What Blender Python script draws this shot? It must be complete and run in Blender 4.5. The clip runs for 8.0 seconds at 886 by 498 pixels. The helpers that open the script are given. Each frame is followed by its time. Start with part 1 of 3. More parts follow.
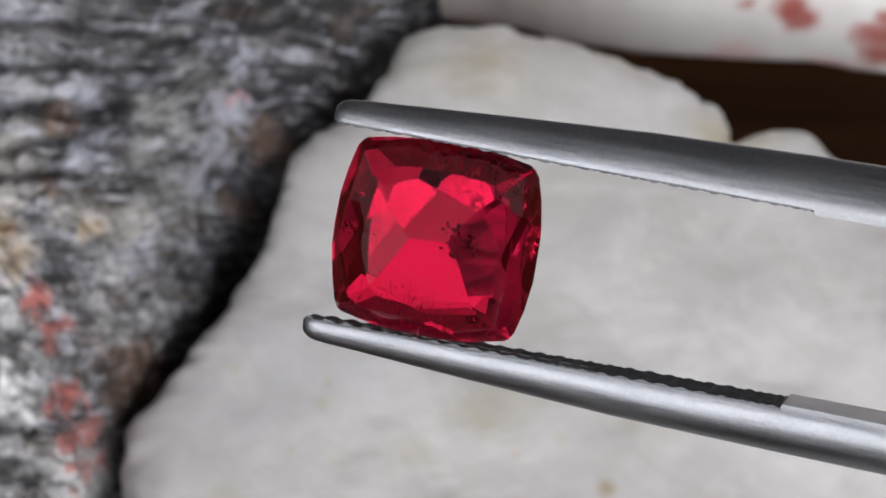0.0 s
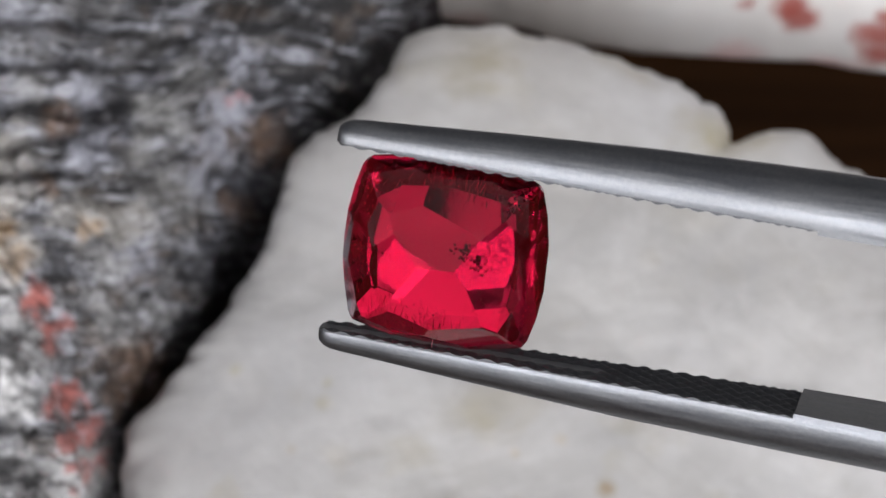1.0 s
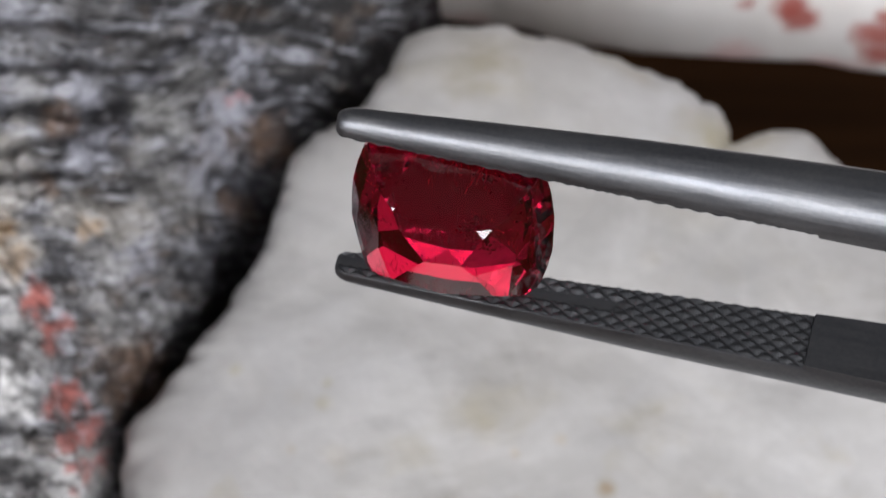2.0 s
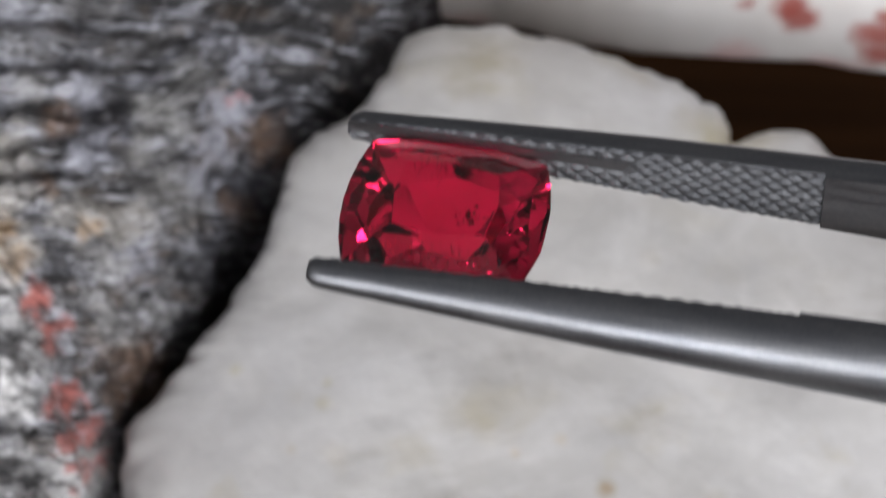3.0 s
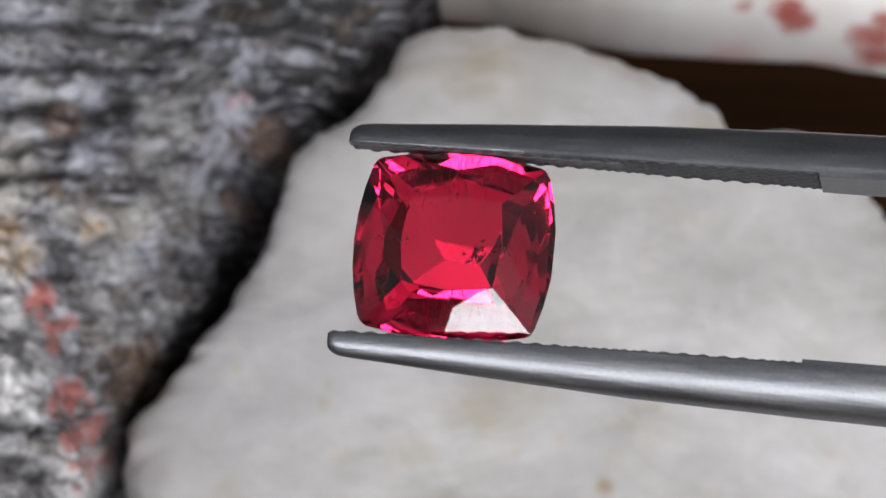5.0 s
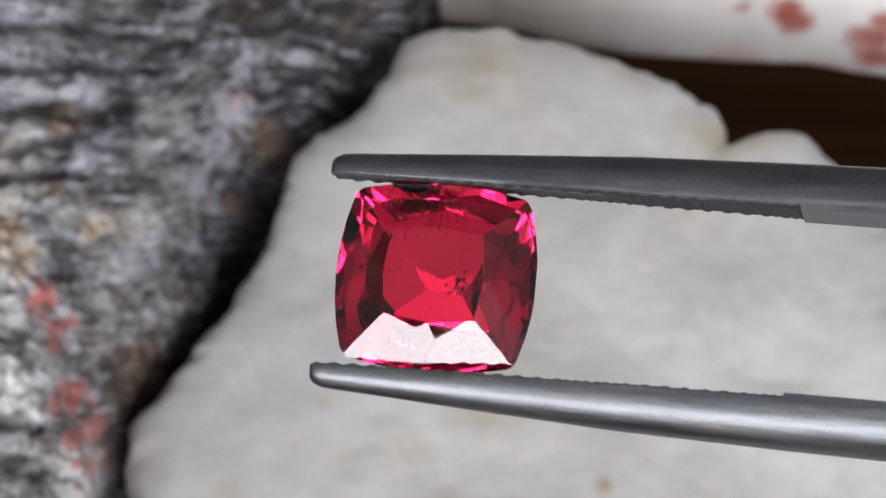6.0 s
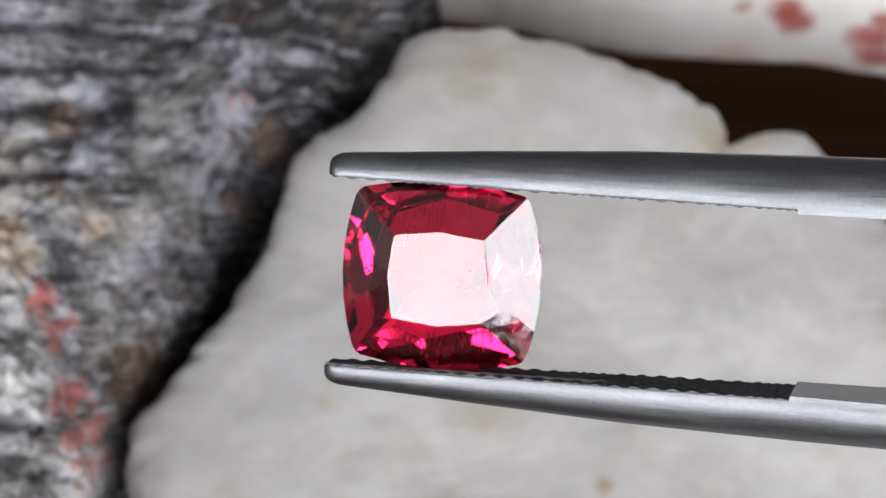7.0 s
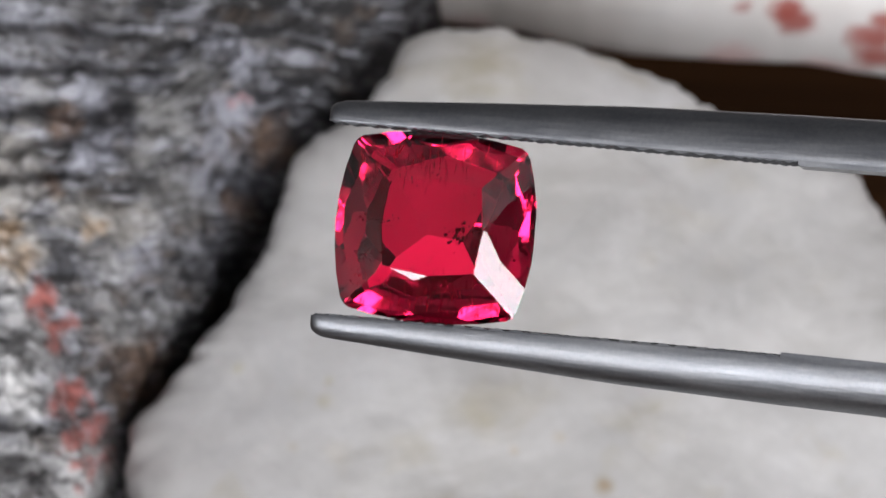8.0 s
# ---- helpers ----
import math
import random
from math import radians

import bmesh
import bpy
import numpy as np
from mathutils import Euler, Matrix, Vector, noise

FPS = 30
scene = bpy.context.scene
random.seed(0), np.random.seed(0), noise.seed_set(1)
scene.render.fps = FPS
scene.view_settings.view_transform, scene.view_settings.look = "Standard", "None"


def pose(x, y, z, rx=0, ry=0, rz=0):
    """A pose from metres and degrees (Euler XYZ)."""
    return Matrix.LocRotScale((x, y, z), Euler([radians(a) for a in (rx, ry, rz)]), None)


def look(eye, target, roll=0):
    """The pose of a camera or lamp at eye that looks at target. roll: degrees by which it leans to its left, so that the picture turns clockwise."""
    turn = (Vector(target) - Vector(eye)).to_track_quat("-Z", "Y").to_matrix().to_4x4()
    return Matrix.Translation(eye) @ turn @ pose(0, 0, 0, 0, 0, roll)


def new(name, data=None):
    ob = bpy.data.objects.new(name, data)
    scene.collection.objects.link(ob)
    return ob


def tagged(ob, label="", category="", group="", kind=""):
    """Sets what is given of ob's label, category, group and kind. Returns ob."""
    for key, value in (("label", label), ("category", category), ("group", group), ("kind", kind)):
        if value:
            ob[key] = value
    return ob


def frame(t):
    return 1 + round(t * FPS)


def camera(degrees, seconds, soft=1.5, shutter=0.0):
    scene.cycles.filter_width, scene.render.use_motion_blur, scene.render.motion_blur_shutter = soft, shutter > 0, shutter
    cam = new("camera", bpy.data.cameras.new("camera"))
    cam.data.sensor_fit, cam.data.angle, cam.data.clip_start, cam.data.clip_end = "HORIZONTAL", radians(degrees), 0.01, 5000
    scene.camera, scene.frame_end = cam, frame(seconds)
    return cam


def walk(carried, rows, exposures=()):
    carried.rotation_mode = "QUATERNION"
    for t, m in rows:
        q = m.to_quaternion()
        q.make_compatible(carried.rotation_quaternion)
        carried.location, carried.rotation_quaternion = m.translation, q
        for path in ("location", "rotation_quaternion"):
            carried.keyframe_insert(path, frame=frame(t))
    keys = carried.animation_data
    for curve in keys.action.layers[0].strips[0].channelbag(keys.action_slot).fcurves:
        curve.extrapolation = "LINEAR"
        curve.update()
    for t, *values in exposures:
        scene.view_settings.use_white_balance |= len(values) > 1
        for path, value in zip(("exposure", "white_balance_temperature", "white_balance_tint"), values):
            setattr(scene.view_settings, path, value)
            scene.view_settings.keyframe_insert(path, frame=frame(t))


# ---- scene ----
MM = 0.001
GRIP = Vector((0.0, 0.0, 0.090))        # middle of the gem's play above the table
TILT = radians(50)                      # the camera looks down by this
AIM = Vector((0.0, math.cos(TILT), -math.sin(TILT)))
EYE = GRIP - 0.2036 * AIM

cam = camera(10, 8.0, soft=1.5, shutter=0.3)
cam.data.dof.use_dof = True
cam.data.dof.focus_distance = 0.2045
cam.data.dof.aperture_fstop = 160
walk(cam, [(t, look(EYE - back * MM * AIM, GRIP)) for t, back in (
    (0.0, 0.0), (4.0, 0.0), (4.5, 1.5), (4.8, 2.2), (5.8, 3.8), (6.5, 3.7), (8.0, 3.6))])

# ---- light: daylight through the window behind the camera ----
world = bpy.data.worlds.new("sky")
world.use_nodes = True
scene.world = world
sky = world.node_tree.nodes.new("ShaderNodeTexSky")
sky.sky_type, sky.sun_disc = "NISHITA", False
sky.sun_elevation, sky.sun_rotation = radians(40), radians(200)
world.node_tree.links.new(sky.outputs[0], world.node_tree.nodes["Background"].inputs[0])
world.node_tree.nodes["Background"].inputs[1].default_value = 0.12

WALL_Y = -1.50
WINDOWS = ((-2.20, 0.55, 0.55, 0.93), (0.62, 1.25, 0.52, 1.70))     # a low wide window and a tall one: x and z from, to
for x0, x1, z0, z1 in WINDOWS:
    lamp = bpy.data.lights.new("window_light", "AREA")
    lamp.shape, lamp.size, lamp.size_y = "RECTANGLE", x1 - x0, z1 - z0
    lamp.energy = 44 * (x1 - x0) * (z1 - z0)
    lamp.color = (1.0, 0.99, 1.03)
    daylight = new("window_light", lamp)
    daylight.matrix_world = look(((x0 + x1) / 2, WALL_Y - 0.02, (z0 + z1) / 2), ((x0 + x1) / 2, 0.0, (z0 + z1) / 2))


# ---- materials ----
class Mat:
    """A small helper to wire a procedural material."""

    def __init__(self, name, rough=0.5, metal=0.0):
        self.m = bpy.data.materials.new(name)
        self.m.use_nodes = True
        self.t = self.m.node_tree
        self.b = self.t.nodes["Principled BSDF"]
        self.b.inputs["Roughness"].default_value = rough
        self.b.inputs["Metallic"].default_value = metal
        self.co = self.t.nodes.new("ShaderNodeTexCoord").outputs["Object"]

    def put(self, socket, v):
        if isinstance(v, bpy.types.NodeSocket):
            self.t.links.new(v, socket)
        elif v is not None:
            socket.default_value = v

    def map(self, scale=(1, 1, 1), loc=(0, 0, 0), rot=(0, 0, 0), src=None):
        n = self.t.nodes.new("ShaderNodeMapping")
        n.inputs["Location"].default_value, n.inputs["Scale"].default_value = loc, scale
        n.inputs["Rotation"].default_value = [radians(a) for a in rot]
        self.put(n.inputs["Vector"], src or self.co)
        return n.outputs[0]

    def noise(self, scale, detail=4, rough=0.55, distort=0.0, src=None):
        n = self.t.nodes.new("ShaderNodeTexNoise")
        for k, v in (("Scale", scale), ("Detail", detail), ("Roughness", rough), ("Distortion", distort)):
            n.inputs[k].default_value = v
        self.put(n.inputs["Vector"], src or self.co)
        return n.outputs["Fac"]

    def wave(self, scale, distort=2.0, detail=3, dscale=1.5, axis="Y", src=None):
        n = self.t.nodes.new("ShaderNodeTexWave")
        n.bands_direction = axis
        for k, v in (("Scale", scale), ("Distortion", distort), ("Detail", detail), ("Detail Scale", dscale)):
            n.inputs[k].default_value = v
        self.put(n.inputs["Vector"], src or self.co)
        return n.outputs["Fac"]

    def ramp(self, fac, *stops):
        n = self.t.nodes.new("ShaderNodeValToRGB")
        e = n.color_ramp.elements
        while len(e) < len(stops):
            e.new(0.5)
        for k, (pos, col) in zip(e, stops):
            k.position = pos
            k.color = (*col, 1) if isinstance(col, tuple) else (col, col, col, 1)
        self.put(n.inputs[0], fac)
        return n.outputs[0]

    def mix(self, fac, a, b, mode="MIX"):
        n = self.t.nodes.new("ShaderNodeMix")
        n.data_type, n.blend_type = "RGBA", mode
        for k, v in ((0, fac), (6, a), (7, b)):
            self.put(n.inputs[k], (*v, 1) if isinstance(v, tuple) else v)
        return n.outputs[2]

    def math(self, op, a, b=None):
        n = self.t.nodes.new("ShaderNodeMath")
        n.operation = op
        self.put(n.inputs[0], a)
        self.put(n.inputs[1], b)
        return n.outputs[0]

    def axis(self, k, src=None):
        n = self.t.nodes.new("ShaderNodeSeparateXYZ")
        self.put(n.inputs[0], src or self.co)
        return n.outputs[k]

    def spot(self, centre, radius, soft=0.35, ragged=0.0, flat=False):
        """1 inside a ragged round spot of the object's space (mm), 0 outside."""
        n = self.t.nodes.new("ShaderNodeVectorMath")
        n.operation = "DISTANCE"
        self.put(n.inputs[0], self.map((1, 1, 0)) if flat else self.co)
        n.inputs[1].default_value = [c * MM for c in centre]
        d = self.math("MULTIPLY", n.outputs["Value"], 0.25 / (radius * MM))
        if ragged:
            d = self.math("ADD", d, self.math("MULTIPLY", self.math("SUBTRACT", self.noise(700 / radius ** 0.5, 4, 0.65), 0.5), ragged))
        return self.ramp(d, (0.25 - 0.25 * soft, 1.0), (0.25 + 0.25 * soft, 0.0))

    def bump(self, height, strength, distance):
        n = self.t.nodes.new("ShaderNodeBump")
        n.inputs["Strength"].default_value, n.inputs["Distance"].default_value = strength, distance
        self.put(n.inputs["Height"], height)
        if self.b.inputs["Normal"].is_linked:
            self.put(n.inputs["Normal"], self.b.inputs["Normal"].links[0].from_socket)
        self.put(self.b.inputs["Normal"], n.outputs[0])
        return self

    def color(self, c):
        self.put(self.b.inputs["Base Color"], (*c, 1) if isinstance(c, tuple) else c)
        return self

    def rough(self, r):
        self.put(self.b.inputs["Roughness"], r)
        return self


def steel_material(name, tone, rough):
    m = Mat(name, rough, 1.0)
    brushed = m.noise(1600, 5, 0.7, 0.1, m.map((0.10, 1.6, 1.6)))
    grit = m.noise(5200, 3, 0.6)
    cloud = m.noise(420, 3)
    tint = m.mix(m.ramp(cloud, (0.35, 0.0), (0.75, 1.0)), tuple(tone * k for k in (0.90, 0.95, 1.04)), tuple(tone * k for k in (1.05, 1.10, 1.17)))
    tint = m.mix(m.ramp(m.math("ADD", m.math("MULTIPLY", brushed, 0.6), m.math("MULTIPLY", grit, 0.4)), (0.36, 0.0), (0.64, 0.6)), tint, (tone * 1.5,) * 3)
    m.color(tint)
    m.rough(m.ramp(brushed, (0.3, rough - 0.08), (0.7, rough + 0.10)))
    m.bump(grit, 0.35, 0.00002)
    return m.bump(brushed, 0.5, 0.00004).m


def gem_material():
    m = Mat("pink_red_gem", 0.03)
    zone = m.noise(160, 2)
    m.color(m.mix(zone, (0.74, 0.0075, 0.054), (0.86, 0.0115, 0.070)))
    m.rough(m.ramp(m.noise(500, 3), (0.4, 0.02), (0.7, 0.075)))
    m.b.inputs["Transmission Weight"].default_value = 1.0
    m.b.inputs["IOR"].default_value = 1.63
    m.b.inputs["Specular IOR Level"].default_value = 0.12
    return m.bump(m.noise(380, 3, 0.55), 0.08, 0.00010).m


def inclusion_material():
    m = Mat("dark_inclusion", 0.6)
    return m.color(m.ramp(m.noise(4000), (0.3, (0.03, 0.004, 0.008)), (0.8, (0.16, 0.02, 0.04)))).m


def feather_material():
    m = Mat("fracture_flake", 0.25)
    m.b.inputs["Transmission Weight"].default_value = 0.6
    return m.color(m.ramp(m.noise(3000), (0.35, (0.45, 0.06, 0.10)), (0.7, (0.80, 0.30, 0.36)))).m


def white_stone_material():
    m = Mat("pale_quartzite", 0.5)
    cloud = m.noise(55, 5, 0.55, 0.6)
    base = m.ramp(cloud, (0.32, (0.42, 0.405, 0.38)), (0.5, (0.50, 0.49, 0.472)), (0.7, (0.57, 0.565, 0.56)))
    veil = m.ramp(m.noise(130, 4, 0.6, 1.0, m.map(loc=(0.3, 0.1, 0))), (0.5, 0.0), (0.72, 0.5))
    base = m.mix(veil, base, (0.62, 0.61, 0.59))
    stain = m.math("MULTIPLY", m.ramp(m.noise(210, 3, 0.5, 0.4), (0.56, 0.0), (0.72, 0.7)), m.ramp(m.noise(60, 2, src=m.map(loc=(0.7, 0, 0))), (0.42, 0.0), (0.6, 1.0)))
    base = m.mix(stain, base, (0.38, 0.33, 0.21))
    grey = m.ramp(m.noise(85, 4, 0.6, 0.8, m.map(loc=(0.9, 0.4, 0))), (0.5, 0.0), (0.66, 0.55))
    base = m.mix(grey, base, (0.41, 0.405, 0.40))
    for x, y, r, amount, tone in ((-17.4, 0.3, 0.28, 0.75, (0.34, 0.30, 0.12)), (2.9, -6.8, 0.4, 0.85, (0.30, 0.21, 0.10)), (-14.3, -4.6, 0.25, 0.6, (0.36, 0.26, 0.12)), (-12.3, -0.6, 0.25, 0.5, (0.36, 0.31, 0.13)),
                                  (-11.9, -4.9, 0.6, 0.35, (0.40, 0.32, 0.18)), (-12.5, -1.8, 0.4, 0.5, (0.38, 0.33, 0.16)), (-3.9, 20.6, 2.0, 0.75, (0.34, 0.29, 0.17)), (-6.5, 21.5, 2.2, 0.5, (0.33, 0.31, 0.26)),
                                  (9.6, 15.6, 1.7, 0.7, (0.36, 0.31, 0.17)), (0.4, -4.1, 0.3, 0.5, (0.42, 0.33, 0.2)), (-2.1, -4.8, 0.25, 0.6, (0.38, 0.28, 0.15)), (12.0, 15.0, 1.0, 0.4, (0.38, 0.33, 0.2)),
                                  (5.4, 7.0, 0.5, 0.3, (0.42, 0.36, 0.26))):
        base = m.mix(m.math("MULTIPLY", m.spot((x, y, 0), r, 0.7, 0.6, True), amount), base, tone)
    patch = m.ramp(m.noise(110, 5, 0.7, 1.2, m.map((0.8, 1.1, 1), loc=(0.05, 0.77, 0))), (0.47, 0.0), (0.56, 0.5))
    base = m.mix(patch, base, (0.59, 0.58, 0.565))
    grain = m.noise(650, 4, 0.65)
    base = m.mix(m.ramp(grain, (0.35, 0.0), (0.65, 0.35)), base, (0.40, 0.39, 0.37))
    m.color(base)
    m.bump(m.noise(170, 4, 0.6, 0.2), 0.07, 0.0008)
    return m.bump(m.noise(520, 6, 0.65), 0.3, 0.0003).m


def dark_rock_material():
    m = Mat("layered_dark_rock", 0.62)
    n = m.t.nodes.new("ShaderNodeCombineXYZ")
    x, y, z = (m.math("MULTIPLY", m.axis(k), 1000.0) for k in range(3))
    # strata: the layers lie square to (0, 0.766, 0.643)
    w = m.math("ADD", m.math("MULTIPLY", y, 0.766), m.math("MULTIPLY", z, 0.643))
    d = m.math("SUBTRACT", m.math("MULTIPLY", z, 0.766), m.math("MULTIPLY", y, 0.643))
    for k, v in enumerate((x, w, d)):
        m.put(n.inputs[k], v)
    q = n.outputs[0]

    def warped(src, scale, amount, detail=5):
        t = m.t.nodes.new("ShaderNodeTexNoise")
        t.inputs["Scale"].default_value, t.inputs["Detail"].default_value, t.inputs["Roughness"].default_value = scale, detail, 0.62
        m.put(t.inputs["Vector"], src)
        a = m.t.nodes.new("ShaderNodeVectorMath")
        a.operation = "MULTIPLY_ADD"
        m.put(a.inputs[0], t.outputs["Color"])
        a.inputs[1].default_value = (amount, amount, amount)
        b = m.t.nodes.new("ShaderNodeVectorMath")
        b.operation = "SUBTRACT"
        b.inputs[1].default_value = (amount / 2,) * 3
        m.put(a.inputs[2], src)
        m.put(b.inputs[0], a.outputs[0])
        return b.outputs[0]

    ragged = warped(q, 0.55, 4.2)
    swayed = warped(m.map((1, 1, 0.4), src=q), 0.13, 4.0, 1.6)

    def patch(px, pw, r, amount, soft=0.5):
        v = m.t.nodes.new("ShaderNodeVectorMath")
        v.operation = "DISTANCE"
        m.put(v.inputs[0], m.map((1, 1, 0), src=ragged))
        v.inputs[1].default_value = (px, pw, 0)
        return m.math("MULTIPLY", m.ramp(m.math("MULTIPLY", v.outputs["Value"], 0.5 / r), (0.5 - 0.5 * soft, 1.0), (0.5 + 0.4 * soft, 0.0)), amount)

    band = m.noise(0.9, 4, 0.6, 0.0, m.map((0.26, 1.0, 0.12), src=swayed))
    line = m.noise(1.9, 3, 0.6, 0.0, m.map((0.12, 1.0, 0.05), src=swayed))
    lump = m.noise(0.75, 5, 0.6, 0.0, m.map((0.7, 1.0, 0.8), src=swayed))
    fine = m.noise(2.6, 5, 0.7, 0.0, m.map((0.7, 1.0, 1.0), src=q))
    upper = m.ramp(m.math("MULTIPLY", w, 0.02), (0.40, 0.0), (0.52, 1.0))
    body = m.mix(upper, m.math("ADD", m.math("MULTIPLY", lump, 0.6), m.math("MULTIPLY", fine, 0.4)),
                 m.math("ADD", m.math("MULTIPLY", band, 0.38), m.math("ADD", m.math("MULTIPLY", line, 0.44), m.math("MULTIPLY", fine, 0.18))))
    # darkens towards +x: the rock's zoning, plus the flank's shade put into the colour
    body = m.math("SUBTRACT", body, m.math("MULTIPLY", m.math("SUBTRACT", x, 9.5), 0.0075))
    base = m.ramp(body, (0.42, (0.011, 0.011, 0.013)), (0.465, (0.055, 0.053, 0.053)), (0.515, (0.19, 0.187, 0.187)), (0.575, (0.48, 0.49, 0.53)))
    thin = m.noise(3.0, 2, 0.5, 0.0, m.map((0.09, 1.0, 0.04), src=swayed))
    where = m.ramp(m.noise(0.45, 3, 0.6, 0.0, m.map((0.6, 1.0, 0.8), loc=(2, 5, 1), src=swayed)), (0.46, 0.0), (0.58, 1.0))
    stripes = m.math("MULTIPLY", m.math("MULTIPLY", m.ramp(thin, (0.50, 0.0), (0.58, 0.85)), where), upper)
    base = m.mix(stripes, base, (0.46, 0.47, 0.52))
    gaps = m.math("MULTIPLY", m.math("MULTIPLY", m.ramp(thin, (0.42, 0.85), (0.48, 0.0)), where), upper)
    base = m.mix(gaps, base, (0.014, 0.014, 0.016))
    brown = m.ramp(m.noise(0.5, 4, 0.6, 0.0, m.map((0.6, 1.0, 1.0), loc=(7, 3, 0), src=swayed)), (0.54, 0.0), (0.64, 0.55))
    base = m.mix(brown, base, m.ramp(fine, (0.38, (0.03, 0.022, 0.016)), (0.60, (0.20, 0.145, 0.105))))
    pale, cream, lilac, grey = (0.64, 0.635, 0.62), (0.48, 0.455, 0.41), (0.46, 0.47, 0.53), (0.34, 0.335, 0.32)
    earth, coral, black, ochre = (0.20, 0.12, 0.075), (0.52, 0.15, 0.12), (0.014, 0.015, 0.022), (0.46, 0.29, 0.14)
    # black patches past x = 16 also stand in for shade on the flank
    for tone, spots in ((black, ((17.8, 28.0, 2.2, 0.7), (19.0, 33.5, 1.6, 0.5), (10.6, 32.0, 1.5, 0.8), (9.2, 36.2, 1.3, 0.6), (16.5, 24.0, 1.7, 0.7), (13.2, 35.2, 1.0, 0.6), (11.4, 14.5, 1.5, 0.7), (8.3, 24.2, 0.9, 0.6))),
                        (lilac, ((17.8, 35.6, 1.0, 0.8), (16.9, 32.8, 1.1, 0.85), (16.3, 30.6, 1.0, 0.85), (15.2, 28.8, 0.9, 0.8), (9.3, 33.6, 1.2, 0.6), (9.8, 30.2, 1.2, 0.75), (16.1, 36.8, 0.9, 0.5), (12.0, 24.4, 1.2, 0.5), (5.4, 15.2, 1.4, 0.5))),
                        (grey, ((13.3, 32.0, 1.4, 0.85), (12.4, 30.4, 1.0, 0.7), (14.0, 27.6, 1.5, 0.6), (6.0, 34.0, 1.0, 0.6), (7.0, 29.0, 0.9, 0.5), (15.0, 34.6, 1.2, 0.5))),
                        (cream, ((10.2, 26.7, 1.2, 0.7), (8.2, 27.0, 0.8, 0.6), (12.0, 26.4, 1.0, 0.6), (4.9, 30.2, 1.5, 0.9), (5.3, 27.4, 1.4, 0.85), (5.9, 24.6, 1.2, 0.8))),
                        (earth, ((7.8, 32.0, 0.9, 0.75), (7.6, 28.4, 0.9, 0.75), (12.0, 16.9, 1.5, 0.75), (12.2, 19.0, 1.1, 0.6), (19.0, 31.0, 1.3, 0.6), (17.2, 27.2, 1.0, 0.5), (10.4, 19.8, 0.9, 0.5))),
                        (ochre, ((4.9, 26.0, 0.8, 0.7), (5.4, 24.0, 0.9, 0.6), (9.6, 26.0, 0.5, 0.5))),
                        (pale, ((5.9, 18.6, 2.0, 0.95), (6.3, 16.8, 1.4, 0.9), (9.2, 12.7, 1.5, 0.9), (6.0, 13.6, 1.6, 0.8), (6.2, 21.0, 1.3, 0.8), (10.6, 20.6, 1.0, 0.5), (13.0, 21.4, 0.9, 0.4), (10.8, 24.0, 0.9, 0.5), (5.2, 22.8, 0.9, 0.7), (11.6, 13.3, 0.6, 0.7), (10.4, 22.0, 0.7, 0.5))),
                        (coral, ((7.1, 22.4, 0.7, 0.9), (8.0, 20.9, 0.7, 0.9), (8.1, 19.8, 0.5, 0.6), (8.8, 17.0, 0.7, 0.9), (9.3, 14.9, 0.6, 0.9), (9.7, 13.0, 0.55, 0.8), (17.4, 33.4, 0.35, 0.5)))):
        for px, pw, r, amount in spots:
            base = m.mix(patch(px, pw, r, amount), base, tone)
    grit = m.noise(1.7, 4, 0.65, 0.0, m.map((0.6, 1.0, 1.0), loc=(3, 9, 0), src=swayed))
    base = m.mix(m.ramp(grit, (0.40, 0.6), (0.49, 0.0)), base, (0.022, 0.021, 0.022))
    base = m.mix(m.ramp(grit, (0.57, 0.0), (0.68, 0.5)), base, (0.50, 0.50, 0.53))
    base = m.mix(m.ramp(fine, (0.36, 0.55), (0.52, 0.0)), base, (0.035, 0.034, 0.035))
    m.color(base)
    m.rough(m.ramp(fine, (0.3, 0.75), (0.7, 0.45)))
    m.bump(line, 0.4, 0.0005)
    m.bump(fine, 0.5, 0.0005)
    return m.m


